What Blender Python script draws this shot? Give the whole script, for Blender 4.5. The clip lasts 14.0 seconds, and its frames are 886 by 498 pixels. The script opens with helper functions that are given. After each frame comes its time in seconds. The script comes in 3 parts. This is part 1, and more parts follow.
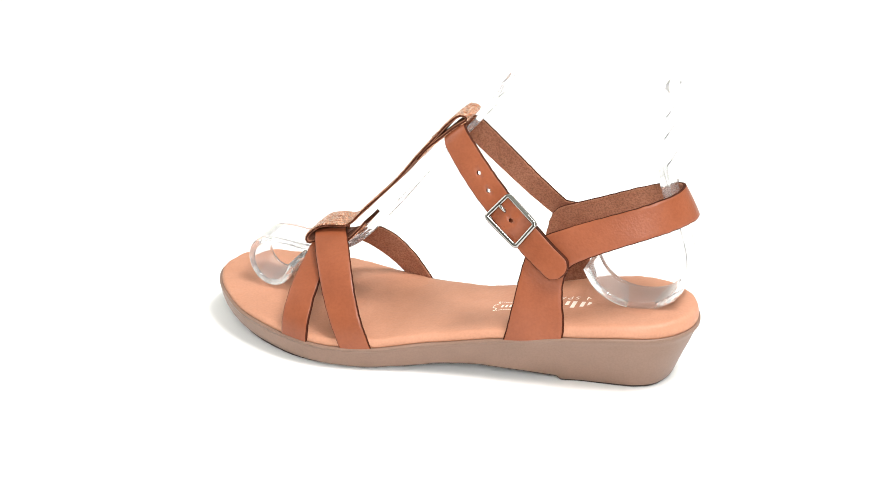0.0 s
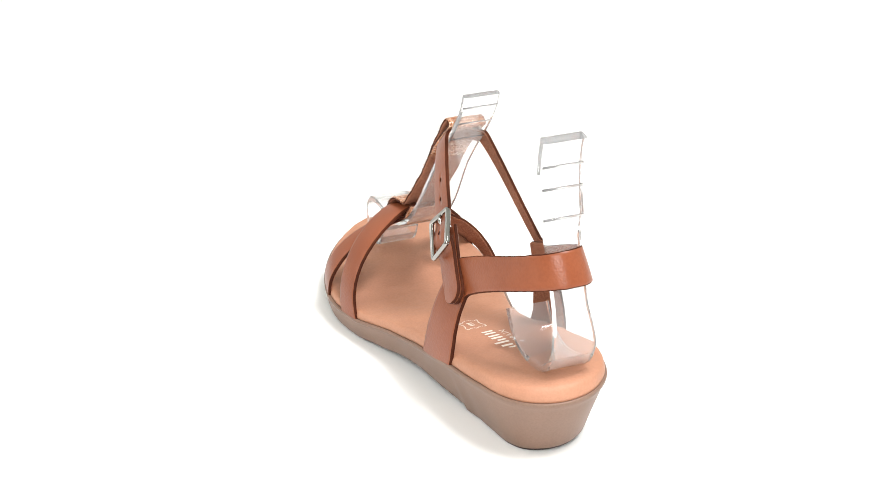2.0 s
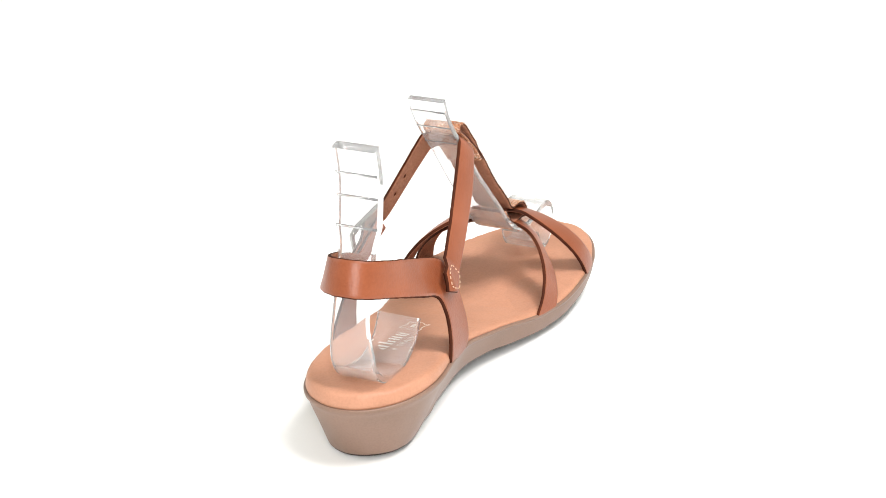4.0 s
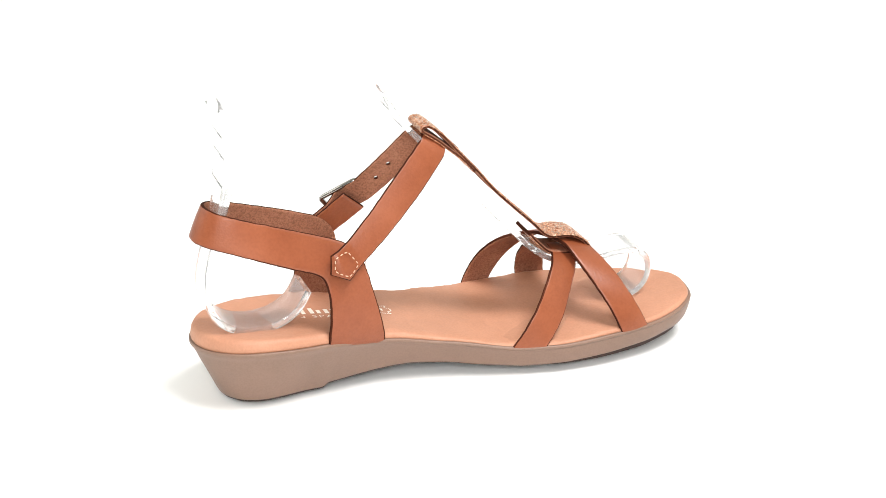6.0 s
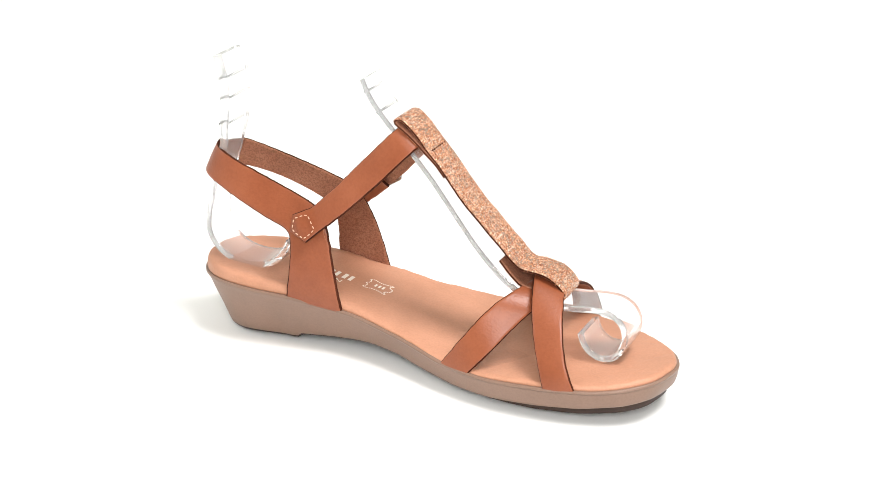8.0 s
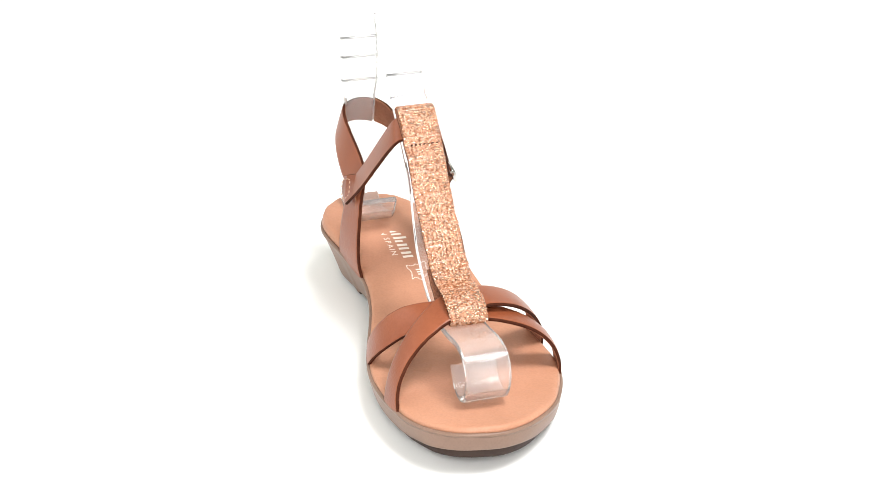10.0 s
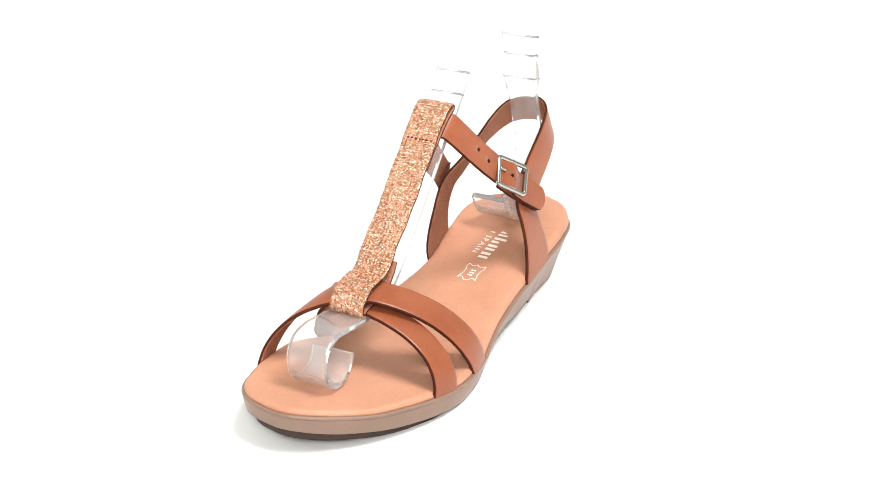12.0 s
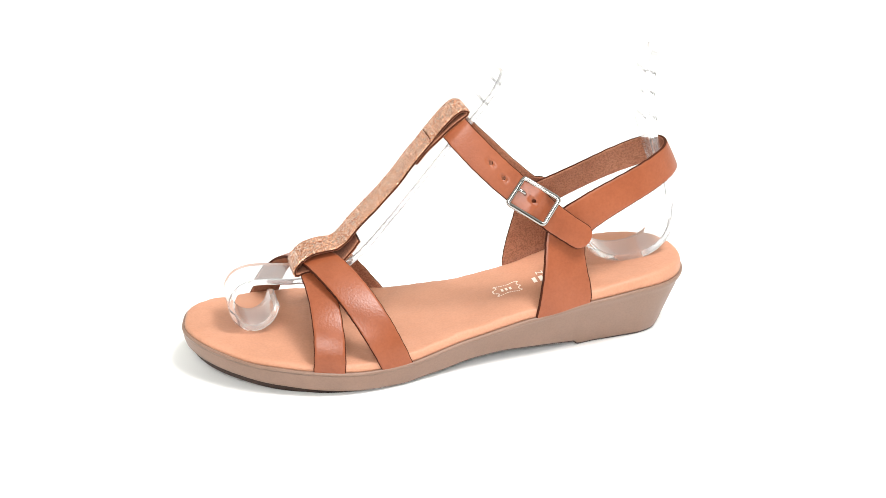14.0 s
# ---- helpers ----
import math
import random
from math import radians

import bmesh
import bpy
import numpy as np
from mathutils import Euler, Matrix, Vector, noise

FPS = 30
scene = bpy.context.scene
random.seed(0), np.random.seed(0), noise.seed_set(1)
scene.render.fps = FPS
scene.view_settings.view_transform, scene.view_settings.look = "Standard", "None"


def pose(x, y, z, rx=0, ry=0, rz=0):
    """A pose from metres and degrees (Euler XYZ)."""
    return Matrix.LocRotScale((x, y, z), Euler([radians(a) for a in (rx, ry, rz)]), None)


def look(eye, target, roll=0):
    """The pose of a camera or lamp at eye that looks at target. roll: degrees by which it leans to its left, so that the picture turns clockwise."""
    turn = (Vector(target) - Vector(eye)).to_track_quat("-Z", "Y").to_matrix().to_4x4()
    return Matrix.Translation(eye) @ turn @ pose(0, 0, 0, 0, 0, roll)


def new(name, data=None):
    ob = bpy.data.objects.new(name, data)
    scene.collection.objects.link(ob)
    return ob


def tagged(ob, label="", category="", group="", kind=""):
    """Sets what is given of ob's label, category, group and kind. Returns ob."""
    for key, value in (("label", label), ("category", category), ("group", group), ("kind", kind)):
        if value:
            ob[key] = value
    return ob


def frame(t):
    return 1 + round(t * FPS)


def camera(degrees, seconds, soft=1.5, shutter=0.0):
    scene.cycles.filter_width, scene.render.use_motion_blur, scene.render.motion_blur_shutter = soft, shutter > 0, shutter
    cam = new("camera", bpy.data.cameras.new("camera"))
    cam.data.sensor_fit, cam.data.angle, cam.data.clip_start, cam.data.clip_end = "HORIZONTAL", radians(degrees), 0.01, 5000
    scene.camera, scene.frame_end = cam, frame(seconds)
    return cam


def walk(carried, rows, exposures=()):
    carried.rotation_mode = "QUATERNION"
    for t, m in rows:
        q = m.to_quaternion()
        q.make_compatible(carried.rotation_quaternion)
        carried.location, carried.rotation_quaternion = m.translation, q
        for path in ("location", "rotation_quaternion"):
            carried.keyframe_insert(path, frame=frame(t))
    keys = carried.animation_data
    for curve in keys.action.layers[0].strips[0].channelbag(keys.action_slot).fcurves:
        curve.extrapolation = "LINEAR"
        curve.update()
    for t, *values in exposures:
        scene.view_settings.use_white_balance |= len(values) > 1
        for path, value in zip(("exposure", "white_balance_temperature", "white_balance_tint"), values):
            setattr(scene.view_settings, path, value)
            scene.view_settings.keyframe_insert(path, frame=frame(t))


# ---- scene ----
cam = camera(29.67, 14.0, soft=0.65)
K = 0.00087                      # metres per drafting unit of the sandal


def V(x, y, z):
    return Vector((x, y, z)) * K


EYE = Vector((0.0, -0.7482, 0.3740))
AIM = EYE + Vector((math.sin(radians(0.095)) * math.cos(radians(23.273)), math.cos(radians(0.095)) * math.cos(radians(23.273)), -math.sin(radians(23.273))))
walk(cam, [(0.0, look(EYE, AIM, -0.785)), (14.0, look(EYE, AIM, -0.785))], [(0.0, -0.15), (1.5, -0.22), (7.0, -0.17), (9.5, -0.14), (11.0, -0.07), (14.0, -0.06)])

# ---- light: a white product table under soft daylight lamps ----
world = bpy.data.worlds.new("white_room")
scene.world = world
world.use_nodes = True
world.node_tree.nodes["Background"].inputs[0].default_value = (0.98, 1.0, 0.91, 1)
world.node_tree.nodes["Background"].inputs[1].default_value = 0.73


def softbox(name, eye, target, size, watts, color):
    lamp = bpy.data.lights.new(name, "AREA")
    lamp.shape, lamp.size, lamp.energy, lamp.color = "SQUARE", size, watts, color
    ob = new(name, lamp)
    ob.matrix_basis = look(eye, target)
    return ob


softbox("softbox_key", (0.5, -0.32, 1.4), (0, 0, 0.05), 0.5, 26.0, (1.0, 0.98, 0.985))
softbox("softbox_side", (-1.3, 0.25, 0.75), (0, 0, 0.08), 0.8, 5.0, (1.0, 0.99, 0.98))
softbox("softbox_front", (0.0, -1.35, 0.8), (0, 0, 0.05), 0.6, 19.5, (1.0, 0.98, 0.97))


# ---- materials ----
def mat(name):
    m = bpy.data.materials.new(name)
    m.use_nodes = True
    nt = m.node_tree
    return m, nt, nt.nodes["Principled BSDF"]


def node(nt, kind, **values):
    n = nt.nodes.new(kind)
    for key, value in values.items():
        n.inputs[key.replace("_", " ")].default_value = value
    return n


def coords(nt, uv=False):
    return nt.nodes.new("ShaderNodeTexCoord").outputs["UV" if uv else "Object"]


def ramp(nt, fac, stops):
    r = nt.nodes.new("ShaderNodeValToRGB")
    e = r.color_ramp.elements
    while len(e) < len(stops):
        e.new(0.5)
    for el, (pos, col) in zip(e, stops):
        el.position, el.color = pos, (*col, 1)
    nt.links.new(fac, r.inputs[0])
    return r.outputs[0]


def bump(nt, bsdf, height, strength, distance):
    b = nt.nodes.new("ShaderNodeBump")
    b.inputs["Strength"].default_value, b.inputs["Distance"].default_value = strength, distance
    nt.links.new(height, b.inputs["Height"])
    nt.links.new(b.outputs[0], bsdf.inputs["Normal"])


def blend(nt, a, b, fac, how="MIX"):
    m = nt.nodes.new("ShaderNodeMix")
    m.data_type, m.blend_type = "RGBA", how
    for sock, value in ((m.inputs[6], a), (m.inputs[7], b), (m.inputs[0], fac)):
        if isinstance(value, (int, float)):
            sock.default_value = value
        elif isinstance(value, tuple):
            sock.default_value = (*value, 1)
        else:
            nt.links.new(value, sock)
    return m.outputs[2]


def leather(name, dark, mid, light, rough, grain=1100.0, relief=0.16, spec=0.36, speck_tone=0.93, wrinkle=0.0):
    """Dyed leather: cloudy tone, pores and fine grain."""
    m, nt, b = mat(name)
    co = coords(nt)
    cloud = node(nt, "ShaderNodeTexNoise", Scale=45.0, Detail=4.0, Roughness=0.6)
    pores = node(nt, "ShaderNodeTexVoronoi", Scale=grain)
    fine = node(nt, "ShaderNodeTexNoise", Scale=grain * 0.7, Detail=3.0)
    for n in (cloud, pores, fine):
        nt.links.new(co, n.inputs["Vector"])
    tone = ramp(nt, cloud.outputs[0], ((0.3, dark), (0.52, mid), (0.75, light)))
    speck = ramp(nt, fine.outputs[0], ((0.35, (speck_tone, speck_tone * 0.99, speck_tone * 0.98)), (0.6, (1, 1, 1))))
    nt.links.new(blend(nt, tone, speck, 1.0, "MULTIPLY"), b.inputs["Base Color"])
    r = nt.nodes.new("ShaderNodeMapRange")
    r.inputs["To Min"].default_value, r.inputs["To Max"].default_value = rough - 0.08, rough + 0.1
    nt.links.new(cloud.outputs[0], r.inputs[0])
    nt.links.new(r.outputs[0], b.inputs["Roughness"])
    b.inputs["Specular IOR Level"].default_value = spec
    height = blend(nt, pores.outputs[0], fine.outputs[0], 0.5)
    if wrinkle:
        fold = node(nt, "ShaderNodeTexNoise", Scale=130.0, Detail=3.0, Distortion=0.8)
        nt.links.new(co, fold.inputs["Vector"])
        height = blend(nt, height, ramp(nt, fold.outputs[0], ((0.35, (0, 0, 0)), (0.5, (6, 6, 6)), (0.65, (7, 7, 7)))), wrinkle)
    bump(nt, b, height, relief, 0.0004)
    return m


TAN = leather("tan_leather", (0.235, 0.064, 0.026), (0.272, 0.077, 0.032), (0.31, 0.092, 0.040), 0.34, 1000.0, 0.26)
EDGE = leather("burnished_edge", (0.035, 0.010, 0.005), (0.062, 0.017, 0.008), (0.10, 0.028, 0.013), 0.7, spec=0.08)
SUEDE = leather("raw_leather_back", (0.30, 0.124, 0.072), (0.355, 0.152, 0.09), (0.41, 0.184, 0.112), 0.85, 1700.0, 0.8, 0.2, 0.62)
FOOTBED = leather("footbed_leather", (0.465, 0.222, 0.134), (0.505, 0.245, 0.151), (0.54, 0.266, 0.167), 0.5, 1300.0, 0.14, 0.35, wrinkle=0.35)
RUBBER = leather("taupe_rubber", (0.208, 0.127, 0.09), (0.226, 0.138, 0.099), (0.24, 0.147, 0.106), 0.42, 1500.0, 0.03, 0.45)
# near-black sole bottom, with the shade beneath the shoe put into its colour
SHADED_TREAD = leather("shaded_tread", (0.03, 0.016, 0.012), (0.04, 0.022, 0.016), (0.05, 0.028, 0.02), 0.7)


def glitter():
    """Woven copper lurex: knotted short threads, paler picks across and dark gaps between."""
    m, nt, b = mat("copper_glitter_weave")
    uv = coords(nt, True)

    def scaled(x, y):
        mp = nt.nodes.new("ShaderNodeMapping")
        mp.inputs["Scale"].default_value = (x, y, 1.0)
        nt.links.new(uv, mp.inputs["Vector"])
        return mp.outputs[0]

    cell = node(nt, "ShaderNodeTexVoronoi", Scale=1.0, Randomness=0.9)
    nt.links.new(scaled(1650.0, 1300.0), cell.inputs["Vector"])
    sep = nt.nodes.new("ShaderNodeSeparateColor")
    nt.links.new(cell.outputs["Color"], sep.inputs[0])
    base = ramp(nt, sep.outputs[0], ((0.0, (0.35, 0.135, 0.065)), (0.25, (0.53, 0.235, 0.12)), (0.65, (0.67, 0.345, 0.195)), (1.0, (0.85, 0.55, 0.39))))
    gap = ramp(nt, cell.outputs["Distance"], ((0.4, (1, 1, 1)), (0.75, (0.52, 0.36, 0.28))))
    pick = node(nt, "ShaderNodeTexNoise", Scale=1.0, Detail=2.0)
    nt.links.new(scaled(820.0, 70.0), pick.inputs["Vector"])
    pale = ramp(nt, pick.outputs[0], ((0.60, (0, 0, 0)), (0.68, (1, 1, 1))))
    warp = node(nt, "ShaderNodeTexNoise", Scale=1.0, Detail=1.0)
    nt.links.new(scaled(60.0, 900.0), warp.inputs["Vector"])
    shade = ramp(nt, warp.outputs[0], ((0.34, (0.70, 0.62, 0.58)), (0.5, (1, 1, 1))))
    tone = blend(nt, blend(nt, base, gap, 1.0, "MULTIPLY"), shade, 1.0, "MULTIPLY")
    tone = blend(nt, tone, (0.84, 0.58, 0.44), blend(nt, (0.0, 0.0, 0.0), (0.6, 0.6, 0.6), pale))
    metal = nt.nodes.new("ShaderNodeMath")
    metal.operation, metal.inputs[1].default_value = "GREATER_THAN", 0.7
    nt.links.new(sep.outputs[1], metal.inputs[0])
    nt.links.new(metal.outputs[0], b.inputs["Metallic"])
    nt.links.new(blend(nt, tone, blend(nt, tone, (1.0, 0.76, 0.58), 0.5), metal.outputs[0]), b.inputs["Base Color"])
    b.inputs["Roughness"].default_value = 0.25
    # each thread lies at its own small angle, so that flecks flash as the strap turns
    centre = nt.nodes.new("ShaderNodeVectorMath")
    centre.operation, centre.inputs[1].default_value = "SUBTRACT", (0.5, 0.5, 0.5)
    nt.links.new(cell.outputs["Color"], centre.inputs[0])
    lean = nt.nodes.new("ShaderNodeVectorMath")
    lean.operation = "SCALE"
    lean.inputs["Scale"].default_value = 0.9
    nt.links.new(centre.outputs[0], lean.inputs[0])
    relief = nt.nodes.new("ShaderNodeBump")
    relief.inputs["Strength"].default_value, relief.inputs["Distance"].default_value = 0.6, 0.0005
    nt.links.new(cell.outputs["Distance"], relief.inputs["Height"])
    total = nt.nodes.new("ShaderNodeVectorMath")
    total.operation = "ADD"
    nt.links.new(relief.outputs[0], total.inputs[0])
    nt.links.new(lean.outputs[0], total.inputs[1])
    unit = nt.nodes.new("ShaderNodeVectorMath")
    unit.operation = "NORMALIZE"
    nt.links.new(total.outputs[0], unit.inputs[0])
    nt.links.new(unit.outputs[0], b.inputs["Normal"])
    return m


GLITTER = glitter()


def plain(name, color, rough, metal=0.0, grain=0.0):
    m, nt, b = mat(name)
    b.inputs["Base Color"].default_value = (*color, 1)
    b.inputs["Roughness"].default_value, b.inputs["Metallic"].default_value = rough, metal
    if grain:
        n = node(nt, "ShaderNodeTexNoise", Scale=grain, Detail=3.0)
        nt.links.new(coords(nt), n.inputs["Vector"])
        bump(nt, b, n.outputs[0], 0.15, 0.0003)
    return m


STEEL = plain("polished_nickel", (0.40, 0.385, 0.365), 0.09, 1.0, 300.0)
THREAD = plain("pale_thread", (0.62, 0.40, 0.27), 0.8, 0.0, 3000.0)
YARN = plain("copper_yarn", (0.42, 0.17, 0.085), 0.6, 0.0, 2500.0)
SILVER_INK = plain("silver_foil_print", (0.92, 0.84, 0.74), 0.4, 0.1, 1500.0)
PAPER = plain("white_table_paper", (0.92, 0.92, 0.91), 0.6, 0.0, 200.0)
WALL = plain("grey_wall", (0.26, 0.255, 0.25), 0.8, 0.0, 60.0)
ACRYLIC, _nt, _b = mat("clear_acrylic")
_b.inputs["Base Color"].default_value = (0.985, 0.985, 0.99, 1)
_b.inputs["Transmission Weight"].default_value, _b.inputs["Roughness"].default_value, _b.inputs["IOR"].default_value = 0.88, 0.03, 1.3


# ---- building helpers ----
def part(name, bm, material, parent, label=""):
    mesh = bpy.data.meshes.new(name)
    bm.normal_update()
    bm.to_mesh(mesh)
    bm.free()
    for m in (material if isinstance(material, (list, tuple)) else [material]):
        mesh.materials.append(m)
    for p in mesh.polygons:
        p.use_smooth = True
    ob = new(name, mesh)
    ob.parent = parent
    if label:
        tagged(ob, label)
    return ob


def bezier(c, n, a=0.0, b=1.0):
    c = [Vector(p) for p in c]
    out = []
    for i in range(n):
        t = a + (b - a) * i / (n - 1)
        row = c
        while len(row) > 1:
            row = [p.lerp(q, t) for p, q in zip(row, row[1:])]
        out.append(row[0])
    return out


def spline(pts, n):
    """A smooth curve of n points through pts, at even steps of length."""
    pts = [Vector(p) for p in pts]
    dense = []
    for i in range(len(pts) - 1):
        p0, p1, p2, p3 = pts[max(i - 1, 0)], pts[i], pts[i + 1], pts[min(i + 2, len(pts) - 1)]
        for k in range(12):
            t = k / 12
            dense.append(0.5 * (2 * p1 + (p2 - p0) * t + (2 * p0 - 5 * p1 + 4 * p2 - p3) * t * t + (3 * p1 - p0 - 3 * p2 + p3) * t ** 3))
    dense.append(pts[-1])
    return even(dense, n)


def even(dense, n):
    run = [0.0]
    for a, b in zip(dense, dense[1:]):
        run.append(run[-1] + (b - a).length)
    out, j = [], 0
    for i in range(n):
        s = run[-1] * i / (n - 1)
        while j < len(run) - 2 and run[j + 1] < s:
            j += 1
        w = (s - run[j]) / max(run[j + 1] - run[j], 1e-9)
        out.append(dense[j].lerp(dense[j + 1], min(max(w, 0), 1)))
    return out


def soften(pts, rounds):
    for _ in range(rounds):
        pts = [pts[0]] + [(a + b * 2 + c) / 4 for a, b, c in zip(pts, pts[1:], pts[2:])] + [pts[-1]]
    return pts


def ribbon(ea, eb, thick=2.0, flip=False, across=12, sink=None, crown=0.0, holes=(), burnish=True):
    """A leather strap between two edge curves (drafting units). Slots: 0 outer face, 1 cut edges, 2 inner face.
    sink: inward shift along the strap. holes: points (drafting units) punched through."""
    n = len(ea)
    ea, eb = [p.copy() for p in ea], [p.copy() for p in eb]
    for i in range(2, n - 2):                        # cut edges are never quite straight
        side = (eb[i] - ea[i]).normalized()
        ea[i] += side * 0.28 * noise.noise(ea[i] / 3.5)
        eb[i] += side * 0.28 * noise.noise(eb[i] / 3.5)
    bm = bmesh.new()
    uvl = bm.loops.layers.uv.new("UVMap")
    width = (eb[n // 2] - ea[n // 2]).length
    lane = [0.0, 0.5 / width] + [j / (across - 2) for j in range(1, across - 2)] + [1 - 0.5 / width, 1.0]
    surf = [[ea[i].lerp(eb[i], lane[j]) for j in range(across + 1)] for i in range(n)]
    normal = []
    for i in range(n):
        du = surf[min(i + 1, n - 1)][across // 2] - surf[max(i - 1, 0)][across // 2]
        dv = eb[i] - ea[i]
        nv = du.cross(dv).normalized()
        normal.append(-nv if flip else nv)
    normal = [v.normalized() for v in soften(normal, 4)]
    length, run = 0.0, []
    for i in range(n):
        if i:
            length += (surf[i][across // 2] - surf[i - 1][across // 2]).length
        run.append(length)
    out, inn = [], []
    for i in range(n):
        low = sink(i / (n - 1)) if sink else 0.0
        ro, ri = [], []
        for j in range(across + 1):
            v = lane[j]
            edge = 0.28 * thick if j in (0, across) else 0.0
            p = surf[i][j] + normal[i] * (crown * 4 * v * (1 - v) - low)
            ro.append(bm.verts.new((p - normal[i] * edge) * K))
            ri.append(bm.verts.new((p - normal[i] * (thick - edge * 0.8)) * K))
        out.append(ro)
        inn.append(ri)
    gone = set()
    for h in holes:
        h = Vector(h)
        i, j = min(((i, j) for i in range(2, n - 2) for j in range(3, across - 2)), key=lambda q: (surf[q[0]][q[1]] - h).length)
        ring = [(i - 1, j - 1), (i - 1, j), (i - 1, j + 1), (i, j + 1), (i + 1, j + 1), (i + 1, j), (i + 1, j - 1), (i, j - 1)]
        gone |= {(i - 1, j - 1), (i - 1, j), (i, j - 1), (i, j)}
        for grid in (out, inn):
            c = grid[i][j].co.copy()
            for a, b in ring:
                w = grid[a][b].co - c
                grid[a][b].co = c + w.normalized() * 1.25 * K
            bm.verts.remove(grid[i][j])
        for a, b in zip(ring, ring[1:] + ring[:1]):
            f = bm.faces.new((out[a[0]][a[1]], out[b[0]][b[1]], inn[b[0]][b[1]], inn[a[0]][a[1]]))
            f.material_index = 1

    def quad(vs, slot, tex):
        f = bm.faces.new(vs)
        f.material_index = slot
        for loop, t in zip(f.loops, tex):
            loop[uvl].uv = t

    wide = (eb[n // 2] - ea[n // 2]).length * K
    for i in range(n - 1):
        s0, s1 = run[i] * K, run[i + 1] * K
        for j in range(across):
            v0, v1 = wide * lane[j], wide * lane[j + 1]
            tex = ((s0, v0), (s1, v0), (s1, v1), (s0, v1))
            if (i, j) not in gone:
                quad((out[i][j], out[i + 1][j], out[i + 1][j + 1], out[i][j + 1]), 1 if j in (0, across - 1) and burnish else 0, tex)
                quad((inn[i][j + 1], inn[i + 1][j + 1], inn[i + 1][j], inn[i][j]), 2, tex)
        for j in (0, across):
            quad((out[i][j], inn[i][j], inn[i + 1][j], out[i + 1][j]), 1, ((s0, 0), (s0, 0.002), (s1, 0.002), (s1, 0)))
    for i in (0, n - 1):
        for j in range(across):
            quad((out[i][j], out[i][j + 1], inn[i][j + 1], inn[i][j]), 1, ((0, 0), (0.002, 0), (0.002, 0.002), (0, 0.002)))
    bmesh.ops.recalc_face_normals(bm, faces=bm.faces)
    return bm


def tube(pts, r, closed=True, sides=10):
    """A round bar through pts (drafting units)."""
    bm = bmesh.new()
    n, rings = len(pts), []
    for i in range(n):
        a = pts[(i - 1) % n] if closed else pts[max(i - 1, 0)]
        b = pts[(i + 1) % n] if closed else pts[min(i + 1, n - 1)]
        t = (b - a).normalized()
        s = t.cross(Vector((0.3, 0.9, 0.2))).normalized()
        u = s.cross(t)
        rings.append([bm.verts.new((pts[i] + (s * math.cos(k * math.tau / sides) + u * math.sin(k * math.tau / sides)) * r) * K) for k in range(sides)])
    for i in range(n if closed else n - 1):
        a, b = rings[i], rings[(i + 1) % n]
        best = 0
        if i == n - 1:
            best = min(range(sides), key=lambda q: (b[q].co - a[0].co).length)
        for k in range(sides):
            bm.faces.new((a[k], a[(k + 1) % sides], b[(k + 1 + best) % sides], b[(k + best) % sides]))
    if not closed:
        bm.faces.new(rings[0])
        bm.faces.new(rings[-1])
    bmesh.ops.recalc_face_normals(bm, faces=bm.faces)
    return bm


def lerp_table(rows, x):
    for (x0, *a), (x1, *b) in zip(rows, rows[1:]):
        if x <= x1:
            w = min(max((x - x0) / (x1 - x0), 0), 1)
            w = w * w * (3 - 2 * w) * 0.35 + w * 0.65
            return [p + (q - p) * w for p, q in zip(a, b)]
    return list(rows[-1][1:])


# ---- setting ----
def sweep_table():
    """White table paper: flat, then curving up behind."""
    prof = [(-6.0, -0.0012), (1.6, -0.0012)]
    for k in range(1, 13):
        a = radians(90 * k / 12)
        prof.append((1.6 + 0.8 * math.sin(a), 0.8 - 0.8 * math.cos(a)))
    prof.append((2.4, 4.0))
    bm = bmesh.new()
    rows = []
    for y, z in prof:
        rows.append([bm.verts.new((x, y, z)) for x in (-6.0, -2.0, 0.0, 2.0, 6.0)])
    for a, b in zip(rows, rows[1:]):
        for k in range(4):
            bm.faces.new((a[k], a[k + 1], b[k + 1], b[k]))
    ob = part("ground", bm, PAPER, None)
    return tagged(ob, "seamless white paper table sweeping up behind", "ground", kind="structure")


sweep_table()


def added_rear_wall():
    """An unseen plain grey wall, added behind the camera to darken reflections from that side."""
    bm = bmesh.new()
    bmesh.ops.create_cube(bm, size=1.0, matrix=Matrix.Translation((0, -2.6, 1.5)) @ Matrix.Diagonal((7.0, 0.15, 3.1, 1)))
    return tagged(part("unseen_wall", bm, WALL, None), "unseen plain grey wall added behind the camera to darken reflections", "wall", kind="structure")


added_rear_wall()

# ---- the sandal ----
sandal = tagged(new("sandal"), "tan leather low-wedge sandal with copper glitter instep strap and side buckle", "shoe")

# plan outline of the footbed seam, from the heel tip round by the buckle side to the toe and back
OUTLINE = [(-146, -9), (-144, 2), (-137, 13), (-125, 21), (-105, 26), (-80, 28.5), (-47, 30.5), (-15, 33), (10, 38), (30, 43), (50, 45.5), (66, 45.2), (82, 41.5), (98.5, 35),
           (115, 26), (129.5, 13.5), (139, 2), (144.3, -11), (143.5, -23), (139, -36), (127.5, -46.5), (112, -52.8), (98, -55.8), (80, -57.6), (60, -57.2), (40, -54), (20, -48.5), (0, -42),
           (-20, -36.8), (-45, -34.6), (-78, -40), (-105, -43.5), (-124, -39.5), (-136, -31.5), (-143.5, -21)]
